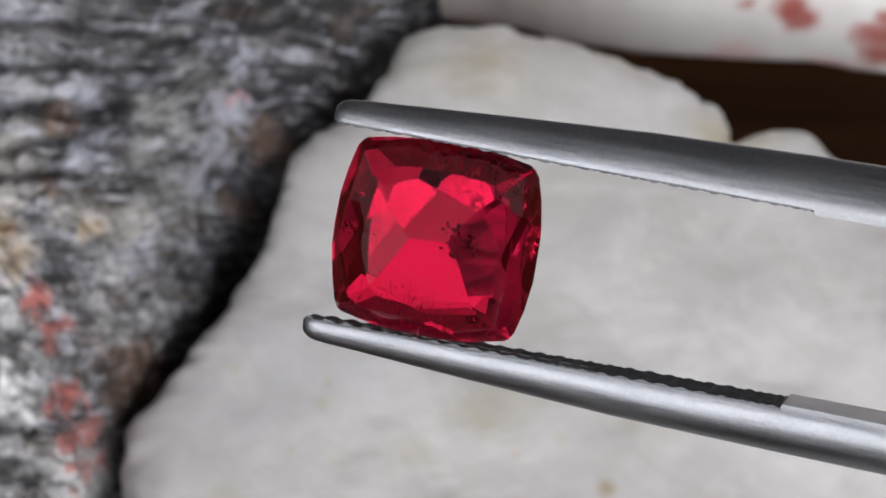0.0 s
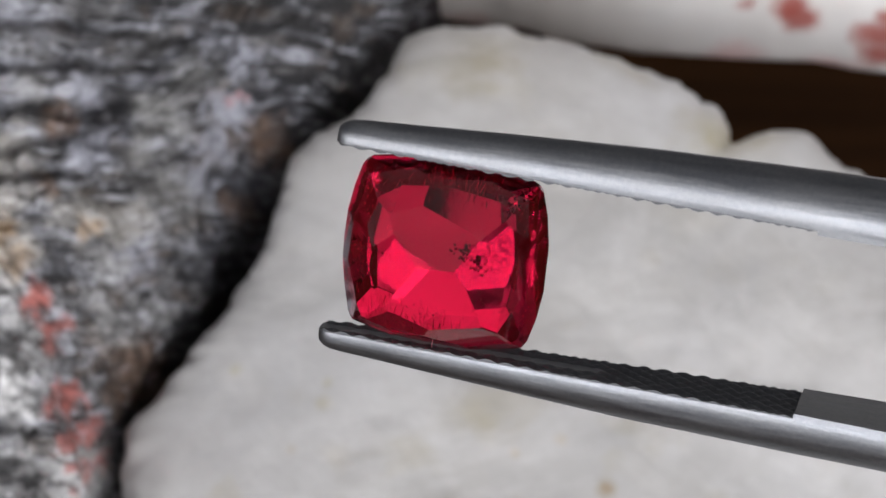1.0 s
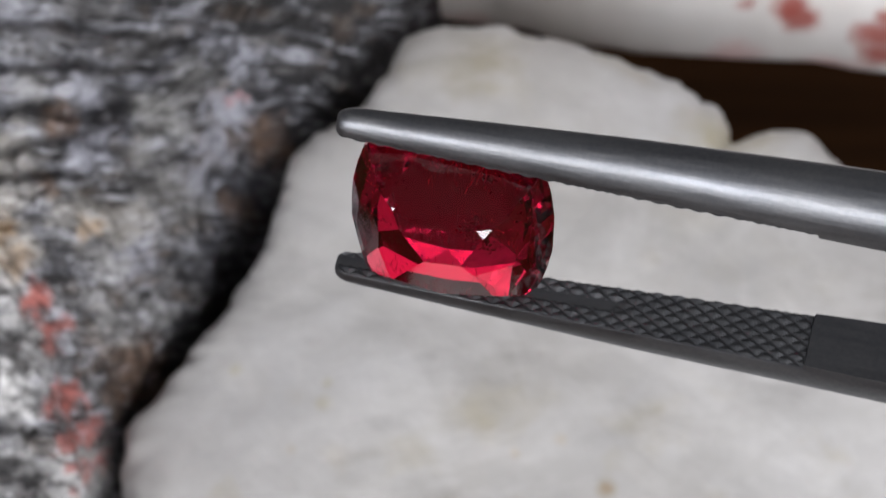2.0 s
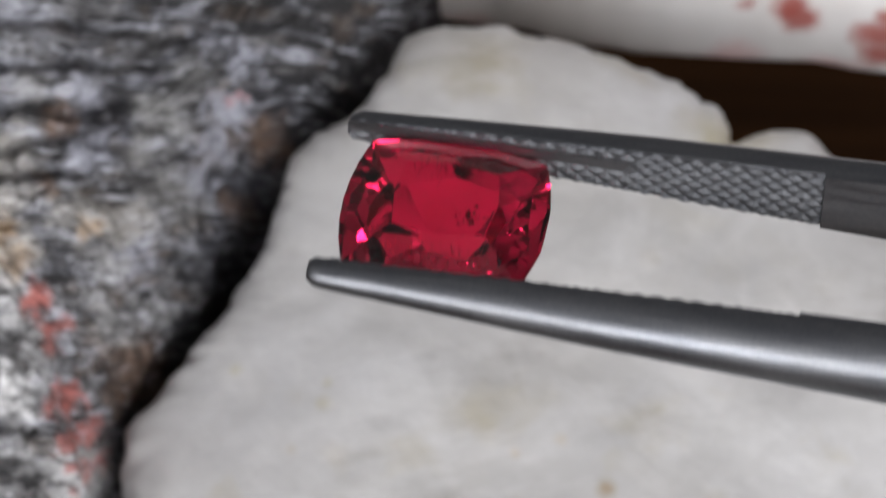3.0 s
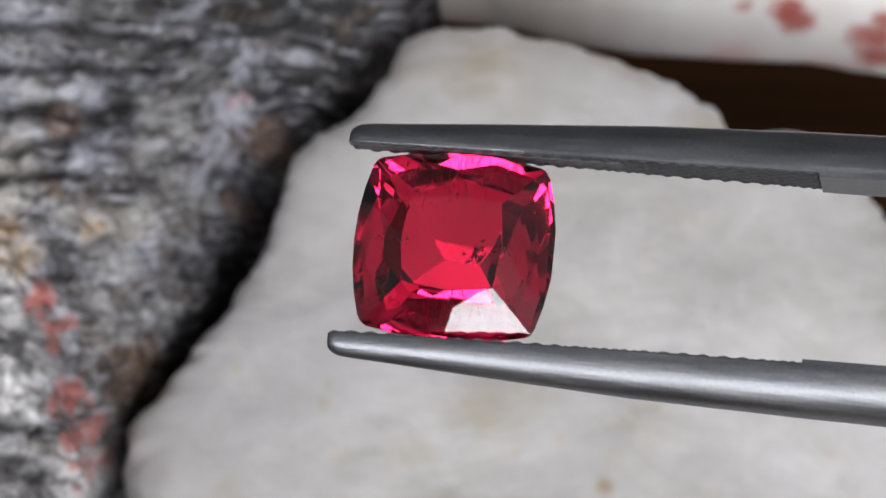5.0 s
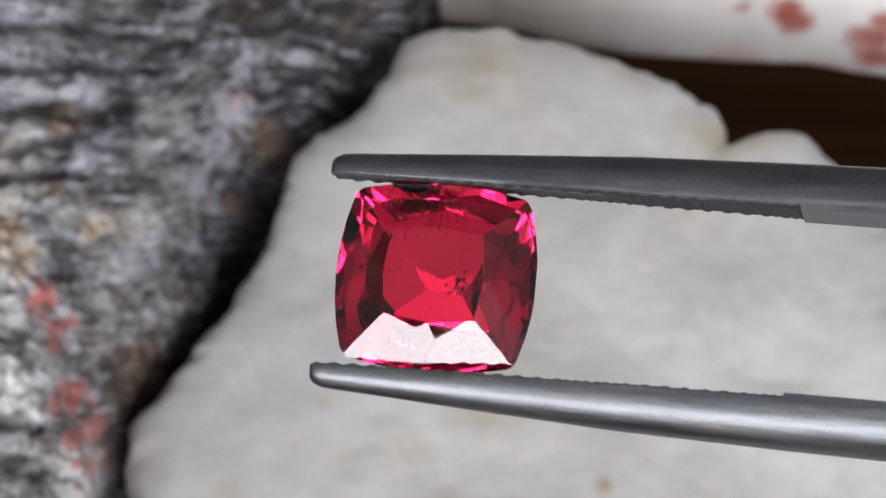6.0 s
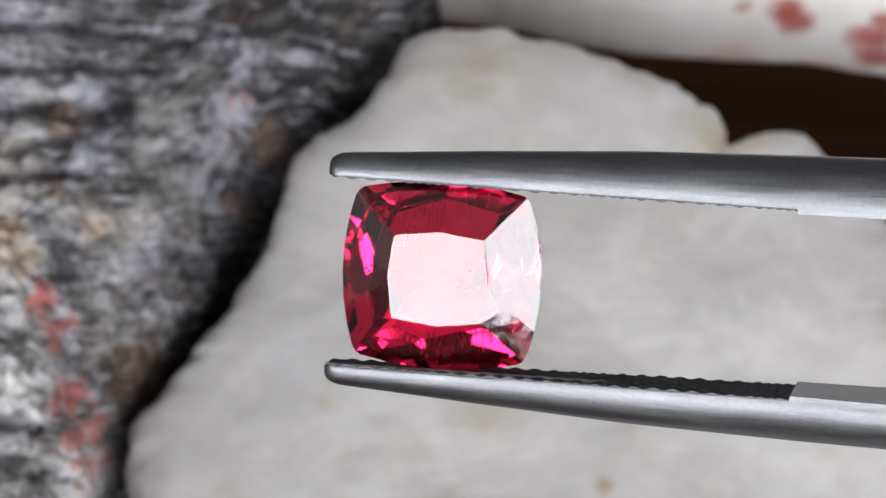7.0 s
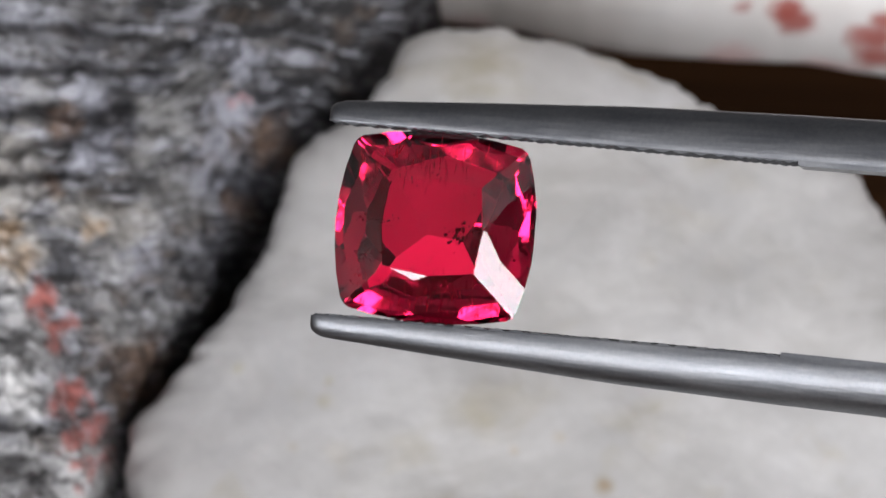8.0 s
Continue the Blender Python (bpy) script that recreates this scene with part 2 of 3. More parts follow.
def shell_material():
    m = Mat("white_shell_red_blotches", 0.32)
    cloud = m.noise(40, 4)
    base = m.ramp(cloud, (0.35, (0.66, 0.62, 0.58)), (0.65, (0.80, 0.79, 0.77)))
    blush = m.ramp(m.noise(50, 4, 0.5, 0.5, m.map((0.45, 1.2, 1.2), loc=(0.35, 0.2, 0))), (0.52, 0.0), (0.68, 0.4))
    base = m.mix(blush, base, (0.66, 0.40, 0.37))
    for x, y, z, r, amount in ((-45.0, -26.2, -10.1, 1.5, 0.5), (-42.5, -26.9, -11.2, 1.5, 0.55), (-40.0, -27.7, -11.3, 1.3, 0.5), (-37.0, -28.3, -11.6, 1.0, 0.35),
                               (-29.0, -27.9, -11.9, 1.3, 0.5), (-30.6, -27.7, -12.7, 1.0, 0.5), (-24.0, -28.2, -14.1, 1.2, 0.6), (-22.5, -28.0, -14.1, 1.0, 0.5)):
        base = m.mix(m.math("MULTIPLY", m.spot((x, y, z), r, 0.8, 0.5), amount), base, (0.60, 0.20, 0.18))
    for x, y, z, r in ((-25.3, -28.5, -8.3, 1.15), (-26.0, -28.5, -7.2, 1.0), (-28.6, -28.4, -6.8, 0.7), (-20.6, -28.7, -10.0, 1.4), (-20.2, -28.6, -11.8, 1.25), (-19.9, -28.4, -8.0, 1.2), (-33.0, -27.5, -5.1, 1.0), (-17.0, -28.6, -8.8, 2.2), (-12.0, -28.7, -6.3, 2.4)):
        base = m.mix(m.math("MULTIPLY", m.spot((x, y, z), r, 0.35, 0.5), 0.9), base, (0.36, 0.080, 0.062))
    m.color(base)
    return m.bump(m.wave(120, 3, 2, 1, "X"), 0.12, 0.0006).m


def wood_material():
    m = Mat("brown_table_wood", 0.75)
    m.b.inputs["Specular IOR Level"].default_value = 0.2
    grain = m.noise(30, 6, 0.6, 0.4, m.map((0.8, 12, 12)))
    m.color(m.ramp(grain, (0.3, (0.024, 0.009, 0.0025)), (0.7, (0.060, 0.024, 0.007))))
    return m.bump(grain, 0.2, 0.0004).m


def plaster_material(name, col):
    m = Mat(name, 0.85)
    m.color(m.mix(m.noise(6, 5), tuple(c * 0.9 for c in col), col))
    return m.bump(m.noise(220, 4), 0.15, 0.001).m


STEEL = steel_material("satin_steel", 0.185, 0.42)
STEEL_TEETH = steel_material("toothed_steel", 0.11, 0.58)
GEM, SPECK, FEATHER = gem_material(), inclusion_material(), feather_material()
STONE, ROCK, SHELL = white_stone_material(), dark_rock_material(), shell_material()
WOOD = wood_material()
# DIM: wall paint darkened so the unseen north wall gives the steel dark reflections
PLASTER, DIM, CEIL, FLOOR = plaster_material("wall_paint", (0.45, 0.45, 0.455)), plaster_material("darkened_wall_paint", (0.20, 0.20, 0.205)), plaster_material("ceiling_paint", (0.32, 0.32, 0.33)), plaster_material("floor_screed", (0.28, 0.26, 0.24))


# ---- mesh helpers ----
def part(name, bm, material, parent=None, label="", smooth=False):
    """Links a bmesh, given in metres, as one mesh object."""
    bmesh.ops.recalc_face_normals(bm, faces=bm.faces)
    me = bpy.data.meshes.new(name)
    bm.to_mesh(me)
    bm.free()
    me.materials.append(material)
    if smooth:
        me.polygons.foreach_set("use_smooth", [True] * len(me.polygons))
    ob = new(name, me)
    ob.parent = parent
    return tagged(ob, label)


def box(lo, hi, bevel=0.0, bm=None):
    bm = bm or bmesh.new()
    made = bmesh.ops.create_cube(bm, size=1.0)["verts"]
    for v in made:
        v.co = Vector([a + (c + 0.5) * (b - a) for a, b, c in zip(lo, hi, v.co)])
    if bevel:
        bmesh.ops.bevel(bm, geom=bm.edges[:], offset=bevel, segments=2, affect="EDGES")
    return bm


# ---- the room ----
def room():
    x0, x1, y0, y1, z0, z1, th = -2.4, 2.6, WALL_Y, 2.0, -0.75, 1.90, 0.2
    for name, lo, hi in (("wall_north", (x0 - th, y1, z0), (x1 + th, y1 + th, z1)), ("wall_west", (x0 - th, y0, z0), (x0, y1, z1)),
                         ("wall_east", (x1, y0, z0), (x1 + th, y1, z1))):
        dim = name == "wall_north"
        tagged(part(name, box(lo, hi), DIM if dim else PLASTER), "plain unseen wall of the room, darkened for dark reflections in the steel" if dim else "plain mid-grey painted wall of the room", "wall", kind="structure")
    bm = bmesh.new()
    (al, ar, ab, at), (bl, br, bb, bt) = WINDOWS
    for lo, hi in (((x0 - th, y0 - th, z0), (al, y0, z1)), ((ar, y0 - th, z0), (bl, y0, z1)), ((br, y0 - th, z0), (x1 + th, y0, z1)),
                   ((al, y0 - th, z0), (ar, y0, ab)), ((al, y0 - th, at), (ar, y0, z1)), ((bl, y0 - th, z0), (br, y0, bb)), ((bl, y0 - th, bt), (br, y0, z1))):
        box(lo, hi, 0, bm)
    tagged(part("wall_south", bm, PLASTER), "plain mid-grey painted wall with a wide and a tall window opening", "wall", kind="structure")
    tagged(part("floor", box((x0 - th, y0 - th, z0 - 0.2), (x1 + th, y1 + th, z0)), FLOOR), "plain brown-grey floor of the room", "floor", kind="structure")
    tagged(part("ceiling", box((x0 - th, y0 - th, z1), (x1 + th, y1 + th, z1 + 0.2)), CEIL), "plain grey ceiling of the room", "ceiling", kind="structure")


def table():
    t = tagged(new("table"), "dark brown wooden table under the stones", "table")
    t.location = (0, 0.1, -0.75)
    part("tabletop", box((-0.6, -0.4, 0.72), (0.6, 0.4, 0.75), 0.003), WOOD, t)
    for sx in (-1, 1):
        for sy in (-1, 1):
            part("leg", box((sx * 0.54 - 0.03, sy * 0.34 - 0.03, 0), (sx * 0.54 + 0.03, sy * 0.34 + 0.03, 0.72), 0.004), WOOD, t)


# ---- stones and shell on the table ----
def outline_radius(points, cx, cy, n):
    """Distance from a centre to a closed outline, at n even angles."""
    pts = [Vector((x - cx, y - cy)) for x, y in points]
    out = []
    for k in range(n):
        a = 2 * math.pi * k / n
        d = Vector((math.cos(a), math.sin(a)))
        best = 0
        for p, q in zip(pts, pts[1:] + pts[:1]):
            e = q - p
            den = d.x * e.y - d.y * e.x
            if abs(den) > 1e-9:
                r, s = (p.x * e.y - p.y * e.x) / den, (p.x * d.y - p.y * d.x) / den
                if 0 <= s <= 1 and r > best:
                    best = r
        out.append(best)
    r = np.array(out)
    for _ in range(2):
        r = (np.roll(r, 1) + 2 * r + np.roll(r, -1)) / 4
    return r


def boulder(name, points, centre, height, edge, rings, n, relief, material, ragged=0.4, flare=0.0):
    """A rock with a plan outline, a height, rounded shoulders and a relief function of x, y (all in mm)."""
    cx, cy = centre
    rad = outline_radius(points, cx, cy, n)
    rows, top = [], []
    for i in range(rings + 1):
        u = i / rings
        if u < 0.75:
            s = u / 0.75 * 0.95
            c = (1 - s ** (2 / edge)) ** (edge / 2)
        else:
            a0 = math.asin(0.95 ** (1 / edge))
            a = a0 + (math.pi / 2 - a0) * (u - 0.75) / 0.25
            s, c = math.sin(a) ** edge, math.cos(a) ** edge if i < rings else 0.0
        ring = []
        for k in range(n):
            ang = 2 * math.pi * k / n
            q = Vector((math.cos(ang) * 2.0, math.sin(ang) * 2.0, c * 1.5))
            r = rad[k] * s + ragged * s * (noise.fractal(q * 4.0, 0.8, 2.0, 4) + 0.5 * noise.noise(q * 14)) + flare * (1 - c) * s
            x, y = cx + r * math.cos(ang), cy + r * math.sin(ang)
            z = height * c + relief(x, y) * min(1.0, c * 1.4)
            ring.append(Vector((x - cx, y - cy, max(z, 0.0))) * MM)
            if i == 0:
                break
        rows.append(ring)
    bm = bmesh.new()
    vs = [[bm.verts.new(v) for v in ring] for ring in rows]
    for k in range(n):
        j = (k + 1) % n
        bm.faces.new((vs[0][0], vs[1][k], vs[1][j]))
        for i in range(1, rings):
            bm.faces.new((vs[i][k], vs[i + 1][k], vs[i + 1][j], vs[i][j]))
    bm.faces.new([vs[rings][k] for k in reversed(range(n))])
    ob = part(name, bm, material, smooth=True)
    ob.location = (cx * MM, cy * MM, 0)
    return ob


def white_relief(x, y):
    p = Vector((x, y, 0)) * 0.05
    chip = max(0.0, noise.noise(p * 2.6 + Vector((3, 1, 0))) - 0.15)
    return 0.6 - 0.0042 * min(68 - y, 38.0) ** 2 + 0.9 * noise.fractal(p * 0.9, 0.9, 2.0, 3) + 0.7 * chip + 0.05 * noise.fractal(p * 10, 0.8, 2.0, 3)


def dark_relief(x, y):
    p = Vector((x, y, 0)) * 0.05
    warp = 4.0 * noise.noise(p * 1.1) + 2.2 * noise.noise(p * 3.3) + 0.18 * x
    ph = (y + warp) / 3.4
    f = ph - math.floor(ph)
    layered = max(0.0, min(1.0, (y - 38 + 0.3 * (x + 25)) / 10))
    shelf = (0.45 + 0.6 * layered) * (f if f < 0.7 else (1 - f) / 0.3 * 0.7) * (1 + 0.8 * noise.noise(p * 2.7))
    lam = 0.16 * math.sin((y + warp * 1.2) * 9.0) * (0.5 + noise.noise(p * 4)) * layered
    q = p + Vector((0.03 * noise.noise(p * 9), 0.03 * noise.noise(p * 9 + Vector((5, 0, 0))), 0))
    lumps = (1.7 - 0.8 * layered) * noise.fractal(q * 3.6, 0.75, 2.1, 5) + 0.35 * noise.ridged_multi_fractal(q * 9, 0.8, 2.0, 3, 0.9, 1.6) + 0.35 * noise.fractal(p * 15, 0.7, 2.0, 4)
    return shelf + lam + lumps - 0.4


# points with y below 20 are unseen: stone added to bounce light upwards
WHITE_PLAN = ((-3.0, 69.4), (-4.0, 65.2), (-6.2, 62.6), (-8.9, 61.2), (-10.2, 57.8), (-11.8, 52.0), (-14.2, 47.6), (-16.0, 44.8), (-17.0, 43.6), (-17.4, 42.6),
              (-18.9, 41.3), (-19.7, 39.4), (-19.4, 37.6), (-17.8, 35.2), (-15.6, 30.0), (-13.0, 16.0), (-12.0, -10.0), (-4.0, -46.0), (14.0, -58.0), (38.0, -44.0), (50.0, 0.0), (46.0, 32.0), (34.0, 46.0), (28.0, 53.0),
              (25.0, 57.6), (22.6, 60.6), (20.4, 61.3), (17.4, 60.3), (16.7, 62.6), (13.9, 64.9), (10.6, 67.0), (7.0, 68.4), (2.5, 70.2))
DARK_PLAN = ((0.4, 75.0), (-2.2, 70.0), (-4.4, 65.6), (-6.8, 62.8), (-9.6, 61.0), (-11.0, 57.3), (-12.7, 51.5), (-15.2, 47.0), (-17.0, 44.0), (-18.9, 40.6),
             (-19.6, 38.4), (-19.0, 35.0), (-16.5, 28.0), (-17.0, 10.0), (-32.0, -6.0), (-52.0, 0.0), (-58.0, 40.0), (-50.0, 70.0), (-30.0, 88.0), (-12.0, 90.0), (0.5, 83.0))


def stones():
    tagged(boulder("white_stone", WHITE_PLAN, (6, 43), 30.0, 0.15, 190, 400, white_relief, STONE, 0.5, -13.0),
           "pale grey-white quartz stone with faint yellow stains on the table", "stone")
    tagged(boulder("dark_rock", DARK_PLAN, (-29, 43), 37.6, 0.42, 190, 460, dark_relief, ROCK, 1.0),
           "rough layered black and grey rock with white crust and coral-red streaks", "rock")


def shell_lip(x):
    """Height of the shell's lip below its middle, along its length (mm)."""
    return -9.0 - 0.21 * (x + 44) if x > -44 else -9.0


def shell():
    bm = bmesh.new()
    bmesh.ops.create_uvsphere(bm, u_segments=300, v_segments=190, radius=1.0)
    for v in bm.verts:
        p = v.co.copy()
        a = math.atan2(p.z, p.y)
        p *= 1 + 0.012 * math.sin(p.x * 35 + 0.6 * math.sin(a * 3)) + 0.02 * noise.noise(p * 3.1) + 0.006 * noise.noise(p * 11)
        x, y, z = p.x * 120, p.y * 30, p.z * 30
        y = math.copysign(max(0.0, math.hypot(y, z) ** 3 - abs(z) ** 3) ** (1 / 3), y)  # a full, squarish section
        below = shell_lip(x) + 0.5 * noise.noise(Vector((x * 0.3, 0, 4))) - z
        if y < 0 and below > 0:  # the surface tucks in under the lip
            y = min(0.0, y + min(17.0, 1.1 * below ** 1.4))
        v.co = Vector((x, y, z)) * MM
    lift = min(v.co.z for v in bm.verts)
    ob = part("seashell", bm, SHELL, smooth=True)
    tagged(ob, "large smooth white shell with dark red blotches and pink streaks", "shell")
    ob.matrix_world = pose(0.045, 0.1052, -lift, 0, 0, 3.4)


# ---- gem ----
def cushion_support(phi):
    """How far the cushion outline reaches in direction phi (mm)."""
    pts = []
    for sx in (-1, 1):
        for k in range(-6, 7):
            y = 3.3 * k / 6
            pts.append((sx * (3.45 + 0.55 * (1 - (k / 6) ** 2)), y))
            pts.append((3.4 * k / 6, sx * (3.35 + 0.42 * (1 - (k / 6) ** 2))))
    return max(x * math.cos(phi) + y * math.sin(phi) for x, y in pts)


def gemstone():
    bm = bmesh.new()
    bmesh.ops.create_cube(bm, size=14)

    def cut(phi, slope, dist, up, height=0.0):
        """Cuts with a plane that leans in by slope degrees; dist, height: a point of it, from the axis and over the girdle."""
        s = radians(slope)
        n = Vector((math.cos(phi) * math.sin(s), math.sin(phi) * math.sin(s), up * math.cos(s)))
        p = Vector((math.cos(phi) * dist, math.sin(phi) * dist, up * (0.08 + height)))
        bmesh.ops.bisect_plane(bm, geom=bm.verts[:] + bm.edges[:] + bm.faces[:], dist=1e-5, plane_co=p, plane_no=n, clear_outer=True)
        rim = [e for e in bm.edges if e.is_boundary]
        if rim:
            bmesh.ops.holes_fill(bm, edges=rim)

    for side in range(4):
        for d in ((-15, -9, -3, 3, 9, 15) if side % 2 == 0 else (-11, -6.5, -2, 2, 6.5, 11)):
            phi = radians(side * 90 + d)
            cut(phi, 90, cushion_support(phi), 1)
        for d in (33, 45, 57):
            phi = radians(side * 90 + d)
            cut(phi, 90, cushion_support(phi) * 0.985, 1)
    # crown (towards -z): table, then a kite, two stars and two corner facets a side
    crown = 0.80
    cut(0.0, 0.0, 0.0, -1, crown)
    # slopes of kite, two stars, two corner facets; hand-cut, so no two sides are alike
    slopes = ((26.8, 22.6, 22.6, 23.5, 23.5), (22.0, 21.0, 17.8, 23.5, 22.0), (24.2, 21.6, 21.4, 22.6, 22.3), (24.6, 22.0, 21.6, 22.8, 22.6))
    for side in range(4):
        a, k = 90 * side, 1.0 if side % 2 == 0 else 0.945
        kite, *rest = slopes[side]
        cut(radians(a), kite, (2.06 if side == 0 else 2.03) * k, -1, crown)
        for d, star, corner in ((-1, rest[0], rest[2]), (1, rest[1], rest[3])):
            cut(radians(a + 7.2 * d), star, 2.014 * k, -1, crown)
            cut(radians(a + 10.5 * d), corner, 2.09 * k, -1, crown)
    # pavilion (towards +z): broad flat facets round the point, then rows that get steeper towards the girdle
    rng = random.Random(11)
    for k, slope in enumerate((33.0, 26.0, 27.0, 20.5)):
        phi = radians(90 * k + 4)
        cut(phi, slope, cushion_support(phi) * 0.60, 1, 1.98)
    for count, turn, slope, reach, height, loose in ((12, 19.0, 36.0, 0.70, 1.70, 2.5), (16, 11.25, 42.0, 0.80, 1.34, 6.0), (22, 3.0, 49.0, 0.90, 0.80, 6.0), (28, 0.0, 63.0, 0.99, 0.04, 3.0)):
        for k in range(count):
            phi = radians(360 / count * k + turn + rng.uniform(-2, 2))
            cut(phi, slope + rng.uniform(-loose, loose), cushion_support(phi) * reach, 1, height)
    bmesh.ops.recalc_face_normals(bm, faces=bm.faces)
    for v in bm.verts:
        v.co = Vector((v.co.x * 1.03 + 0.12, v.co.y * 1.035, v.co.z)) * MM
    rim = [e for f in bm.faces if f.normal.z < -0.999 for e in f.edges]
    bmesh.ops.bevel(bm, geom=rim, offset=0.018 * MM, segments=1, affect="EDGES")
    gem = part("gemstone", bm, GEM)
    tagged(gem, "faceted cushion-cut pink-red gem held between tweezers", "gem")
    rng = random.Random(4)

    def specks(name, material, label, groups):
        for cx, cy, cz, count, sx, sy, size, stretch in groups:
            b = bmesh.new()
            for _ in range(count):
                r = rng.uniform(0.5, 1.0) * size
                m = pose(cx + rng.gauss(0, sx), cy + rng.gauss(0, sy), cz + rng.gauss(0, 0.18), rng.uniform(-25, 25), rng.uniform(0, 180), rng.uniform(-14, 14))
                bmesh.ops.create_icosphere(b, subdivisions=1, radius=1.0, matrix=m @ Matrix.Diagonal((r, r * stretch, r * 0.5, 1)))
            for v in b.verts:
                v.co *= MM
            part(name, b, material, gem, label)

    specks("inclusion", SPECK, "cluster of dark specks inside the gem", ((-2.2, -0.15, -0.2, 26, 0.50, 0.10, 0.075, 0.8), (1.2, 0.2, 0.6, 34, 0.32, 0.26, 0.10, 1.0), (-0.6, -1.9, 0.4, 10, 0.4, 0.2, 0.06, 1.0)))
    specks("needle", SPECK, "fine dark growth needles inside the gem", ((-0.2, -2.3, 0.3, 34, 0.5, 0.4, 0.013, 30.0), (0.2, 2.5, 0.2, 40, 0.9, 0.3, 0.013, 30.0), (2.6, 0.6, 0.3, 10, 0.4, 0.9, 0.012, 26.0)))
    specks("feather", FEATHER, "glinting pink fracture flakes inside the gem", ((1.6, 0.1, 0.2, 40, 0.5, 0.4, 0.045, 1.3), (-0.6, -2.5, 0.1, 60, 1.2, 0.35, 0.030, 12.0), (0.4, 2.5, 0.0, 60, 1.2, 0.35, 0.030, 12.0),
                                                                                (-2.4, 2.1, 0.1, 30, 0.5, 0.5, 0.04, 1.8), (2.5, -2.1, 0.2, 34, 0.6, 0.5, 0.04, 1.8), (2.6, 2.2, 0.2, 26, 0.5, 0.5, 0.035, 2.0)))
    return gem


# ---- tweezers ----
TIP, STEP, END = -4.62, 14.77, 150.0
GROOVE = -0.12                          # where the worn channel runs across the jaw (mm)


def lerp(x, *knots):
    return float(np.interp(x, [k[0] for k in knots], [k[1] for k in knots]))


def half_width(x):
    r = max(0.0, min(1.0, (x - TIP) / 0.55))
    return lerp(x, (TIP, 0.56), (0, 0.80), (6, 1.08), (STEP, 1.42), (22, 1.75), (60, 3.8), (100, 4.2), (END, 3.2)) * (0.45 + 0.55 * math.sqrt(1 - (1 - r) ** 2))


def inner_face(x):
    """Distance of an arm's bare inner face from the middle line."""
    y = lerp(x, (TIP, 4.0), (STEP, 3.95), (40, 4.2), (90, 4.0), (END, 0.0))
    return y if x <= STEP else y - rib(x)


def rib(x):
    """How much prouder the plain part is than the toothed one."""
    return 0.0 if x <= STEP else lerp(x, (STEP, 0.20), (60, 0.20), (END, 0.0))


def thickness(x):
    r = max(0.0, min(1.0, (x - TIP) / 0.8))
    return lerp(x, (TIP, 0.85), (-2.5, 0.98), (2, 1.30), (8, 1.68), (STEP, 1.92), (25, 2.05), (60, 1.6), (END, 1.6)) * (0.55 + 0.45 * math.sqrt(1 - (1 - r) ** 2))


def tweezers():
    tw = tagged(new("tweezers"), "satin stainless steel tweezers with toothed tips gripping a gem", "tweezers")
    xs = [TIP + 0.55 * (1 - math.cos(a * math.pi / 2 / 8)) for a in range(9)]
    xs += [TIP + 0.55 + 0.5 * k for k in range(1, 38)]
    xs = [x for x in xs if x < STEP - 0.2] + [STEP - 0.02, STEP + 0.02] + [STEP + 0.6 * k for k in range(1, 12)]
    xs += [25 + 5 * k for k in range(26)]
    across = 18
    for s in (1, -1):
        bm = bmesh.new()
        rings = []
        for x in xs:
            w, th, y0 = half_width(x), thickness(x), inner_face(x)
            wide, low = w * 1.01, 0.14 * th
            side = [(w + (wide - w) * math.sin(k * math.pi / 8), low * k / 4) for k in range(4)]
            curve = [(math.copysign(abs(math.cos(a)) ** 0.95, math.cos(a)) * wide, low + math.sin(a) ** 0.95 * (th - low))
                     for a in (math.pi * k / across for k in range(across + 1))]
            loop = side + curve + [(-z, y) for z, y in reversed(side)]
            ring = [bm.verts.new(Vector((x, s * (y0 + rib(x) + y), z)) * MM) for z, y in loop]
            for z in (-w, w):
                ring.append(bm.verts.new(Vector((x, s * (y0 - 0.005), z * 0.995)) * MM))
            rings.append(ring)
        for r, q in zip(rings, rings[1:]):
            for k in range(len(r)):
                j = (k + 1) % len(r)
                bm.faces.new((r[k], r[j], q[j], q[k]))
        bm.faces.new(rings[0])
        bm.faces.new(rings[-1])
        ob = part("arm", bm, STEEL, tw, smooth=True)
        ob.data.set_sharp_from_angle(angle=radians(38))
        teeth(s, tw)
    part("joint", box((0.148, -0.0021, -0.0030), (0.156, 0.0021, 0.0030), 0.0006), STEEL, tw)
    return tw


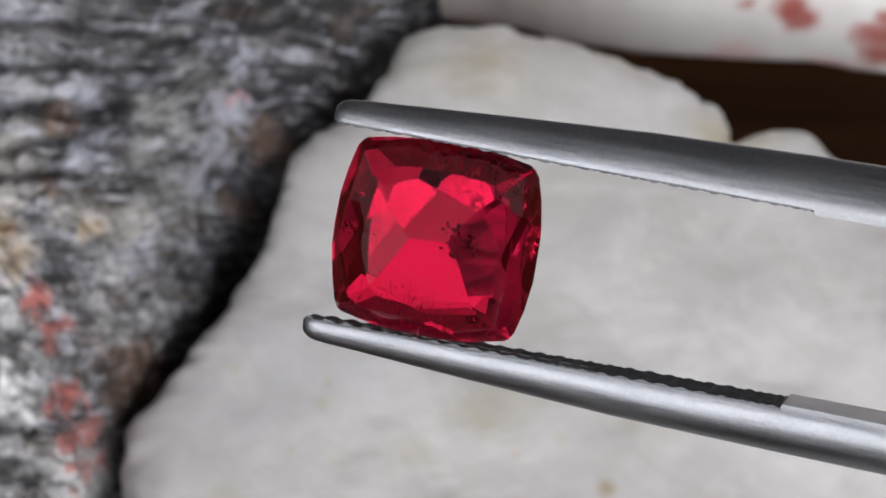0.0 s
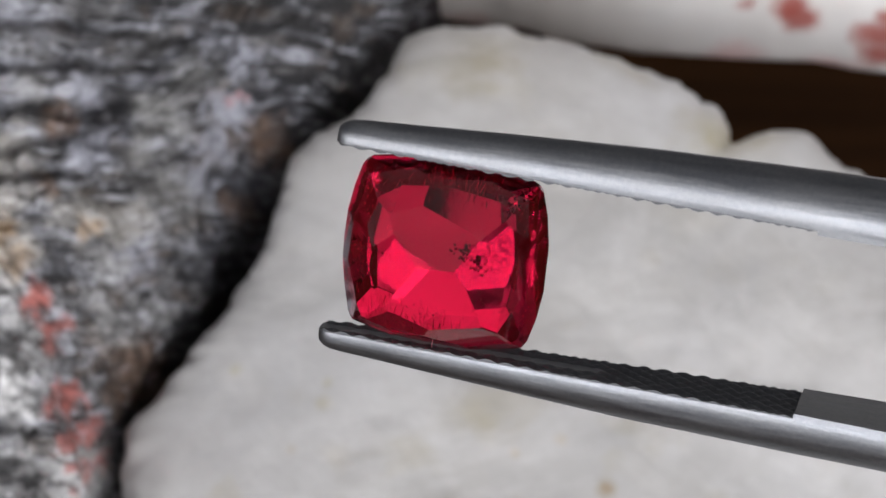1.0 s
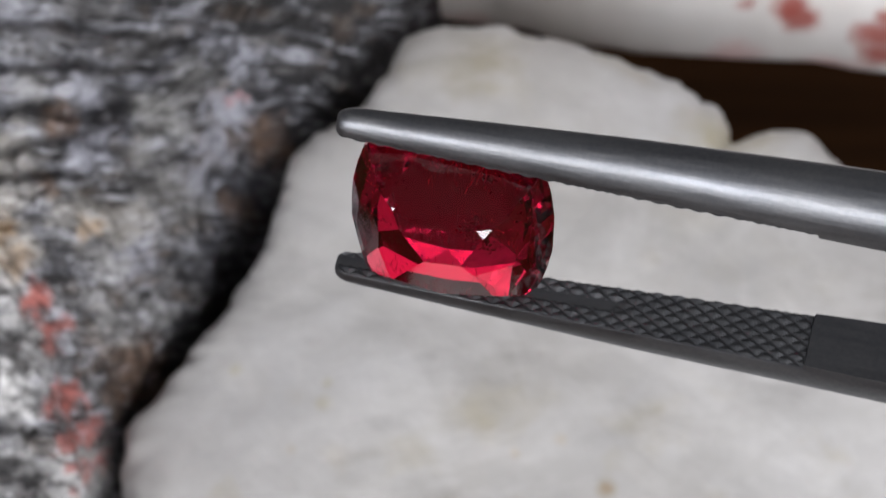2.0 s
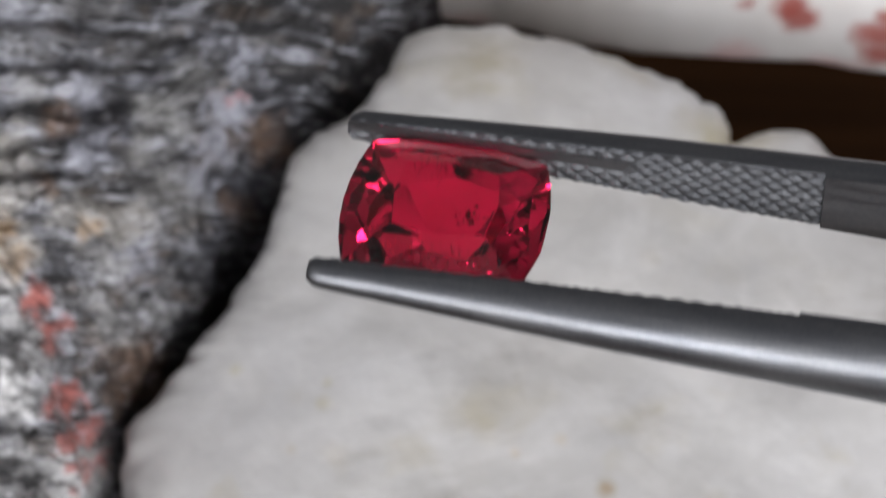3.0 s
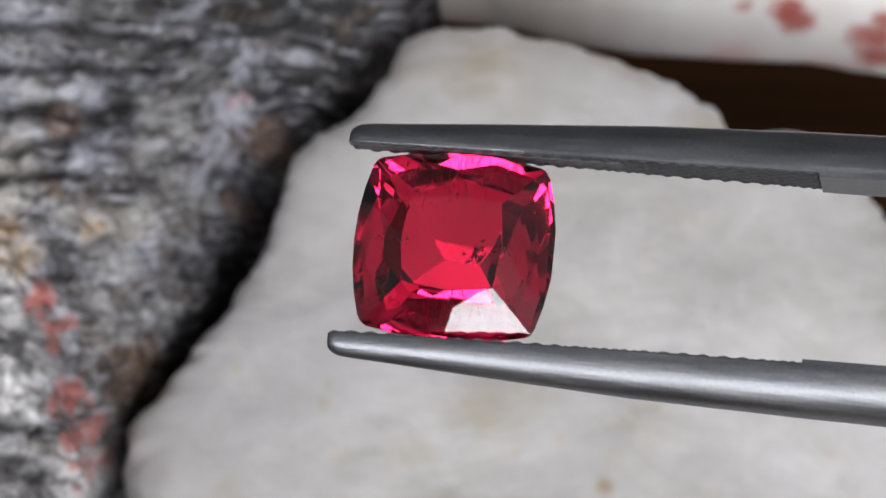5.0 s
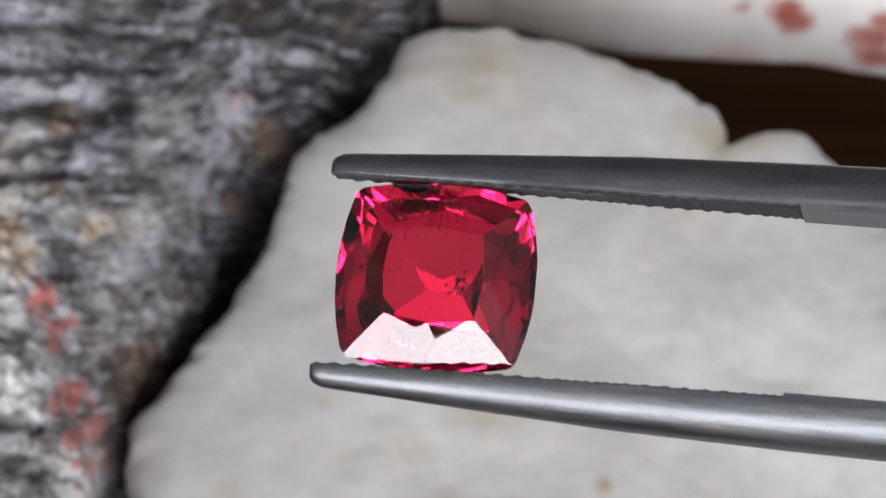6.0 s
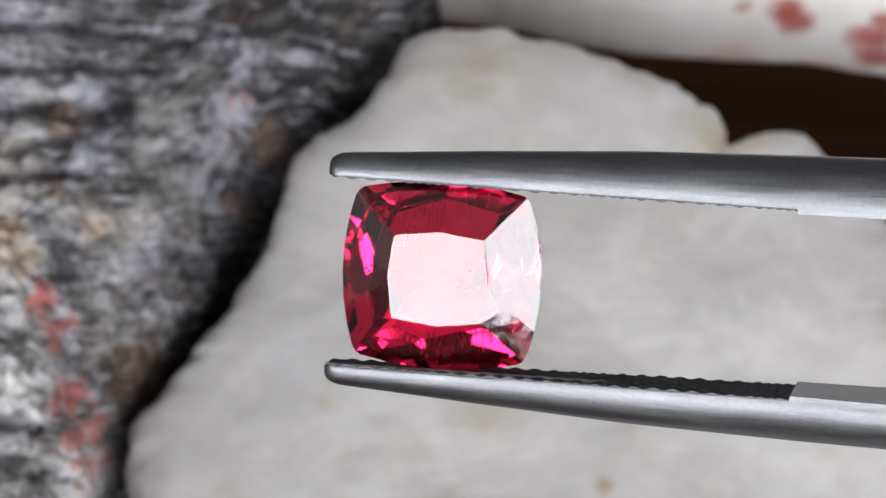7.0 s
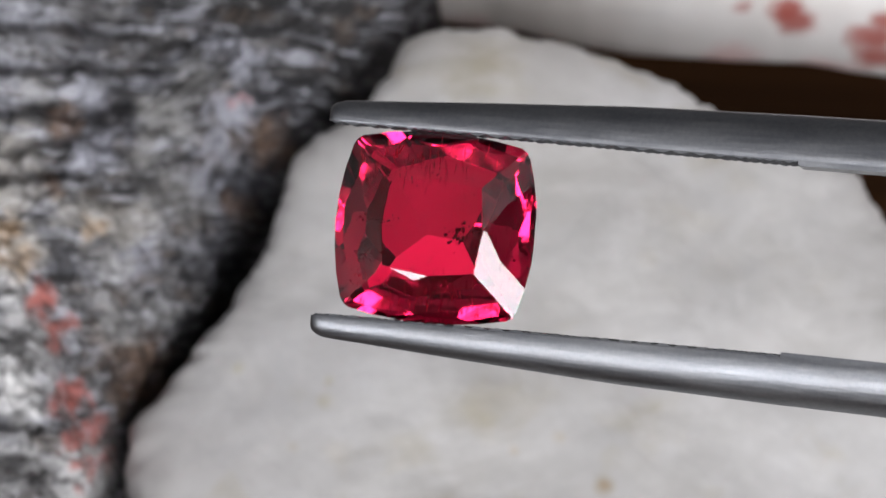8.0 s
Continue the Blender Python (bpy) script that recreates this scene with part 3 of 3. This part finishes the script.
def teeth(s, tw):
    """The cross-cut grip inside one jaw: diamond teeth with worn tops, and a channel towards the tip."""
    px, pz, h, x0, x1, fine = 0.40, 0.30, 0.12, TIP + 0.12, STEP - 0.04, 0.10
    nx, nz = int((x1 - x0) / fine), 15

    def rise(x, z):
        a, b = (x / px + z / pz) / 2, (x / px - z / pz) / 2
        edge = min(abs(a - round(a)), abs(b - round(b))) * 2
        rng = random.Random(int(math.floor(a) * 131 + math.floor(b) * 17 + 5 * s))
        return h * rng.uniform(0.82, 1.0) * min(edge * 1.25, 0.62 + 0.32 * edge)

    bm = bmesh.new()
    grid = {}
    for i in range(nx + 1):
        x = x0 + (x1 - x0) * i / nx
        w = half_width(x) - 0.02
        for j in range(-nz, nz + 1):
            z = w * j / nz
            worn = math.exp(-((z - GROOVE) / 0.34) ** 4) * lerp(x, (6.6, 1.0), (7.5, 0.0))
            y = inner_face(x) - 0.03 - rise(x, z) * (1 - worn) + 0.05 * worn
            grid[i, j] = bm.verts.new(Vector((x, s * y, z)) * MM)
    for i in range(nx):
        for j in range(-nz, nz):
            bm.faces.new((grid[i, j], grid[i + 1, j], grid[i + 1, j + 1], grid[i, j + 1]))
    bmesh.ops.remove_doubles(bm, verts=bm.verts[:], dist=2e-6)
    # a skirt that joins the grip to the arm
    rim = [e for e in bm.edges if e.is_boundary]
    low = {}
    for e in rim:
        for v in e.verts:
            if v not in low:
                low[v] = bm.verts.new((v.co.x, s * (inner_face(v.co.x / MM) + 0.06) * MM, v.co.z))
    for e in rim:
        p, q = e.verts
        bm.faces.new((p, q, low[q], low[p]))
    part("toothed_grip", bm, STEEL_TEETH, tw, "dull cross-cut gripping teeth")


# ---- what moves ----
def held(x, y, z, roll, yaw, turn):
    """Where the tweezers hold the gem: right, up and towards the camera (mm); roll, yaw and turn about the long axis (degrees)."""
    base = look(EYE, GRIP)
    base.translation = GRIP
    return base @ pose(x * MM, y * MM, z * MM) @ pose(0, 0, 0, 0, 0, roll) @ pose(0, 0, 0, 0, yaw, 0) @ pose(0, 0, 0, turn, 0, 0)


def motions():
    rows = [(t, held(*place)) for t, *place in (
        (0.0, -0.37, 0.42, 4.11, -10.3, -9.4, 8.5), (0.5, -0.38, -0.51, 3.85, -9.7, -10.5, 9.8), (1.0, -0.01, -0.10, 3.12, -9.5, -9.1, 20.9),
        (1.5, 0.34, 0.08, 1.76, -9.7, -8.1, 30.4), (1.7, 0.27, 0.36, 1.96, -9.8, -7.9, 34.1), (2.25, 0.30, 2.60, 2.6, -10.1, -6.5, 68.0),
        (2.8, 0.24, 3.94, 3.30, -10.1, -5.3, 118.1), (3.0, -0.03, 1.42, 2.11, -8.7, -6.1, 136.2), (3.2, -0.32, -1.51, 1.88, -7.1, -6.5, 144.1),
        (3.5, 0.57, -3.31, -0.50, -5.3, -9.2, 154.8), (3.8, 1.77, -3.95, -2.8, -3.2, -11.1, 169.1), (4.0, 1.42, -2.12, -1.46, -3.8, -10.6, 174.5), (4.1, 1.44, -1.85, -1.36, -3.8, -11.0, 177.2),
        (4.5, 0.33, -2.03, -0.65, -3.5, -8.7, 176.4), (4.7, 0.46, -0.91, -1.0, -3.8, -8.6, 178.1), (5.3, 0.10, 1.00, 1.0, -5.2, -8.0, 158.0),
        (5.8, -0.21, 0.78, 2.04, -5.7, -7.9, 157.6), (6.0, -0.41, -1.18, 1.06, -4.5, -8.4, 169.8), (6.5, -0.23, -1.42, -0.64, -3.9, -10.5, 183.8),
        (7.0, -0.18, -1.07, -0.30, -3.7, -9.7, 191.4), (7.3, -0.11, -0.77, -1.00, -3.8, -8.8, 193.6), (7.5, -0.18, -0.53, -0.55, -4.0, -9.3, 189.7), (7.6, -0.35, -0.47, -0.09, -4.2, -10.4, 187.7),
        (8.0, -0.44, 0.87, 0.65, -5.2, -9.0, 178.7))]
    walk(gem, rows)
    walk(tongs, rows)


room()
table()
stones()
shell()
gem = gemstone()
tongs = tweezers()
motions()
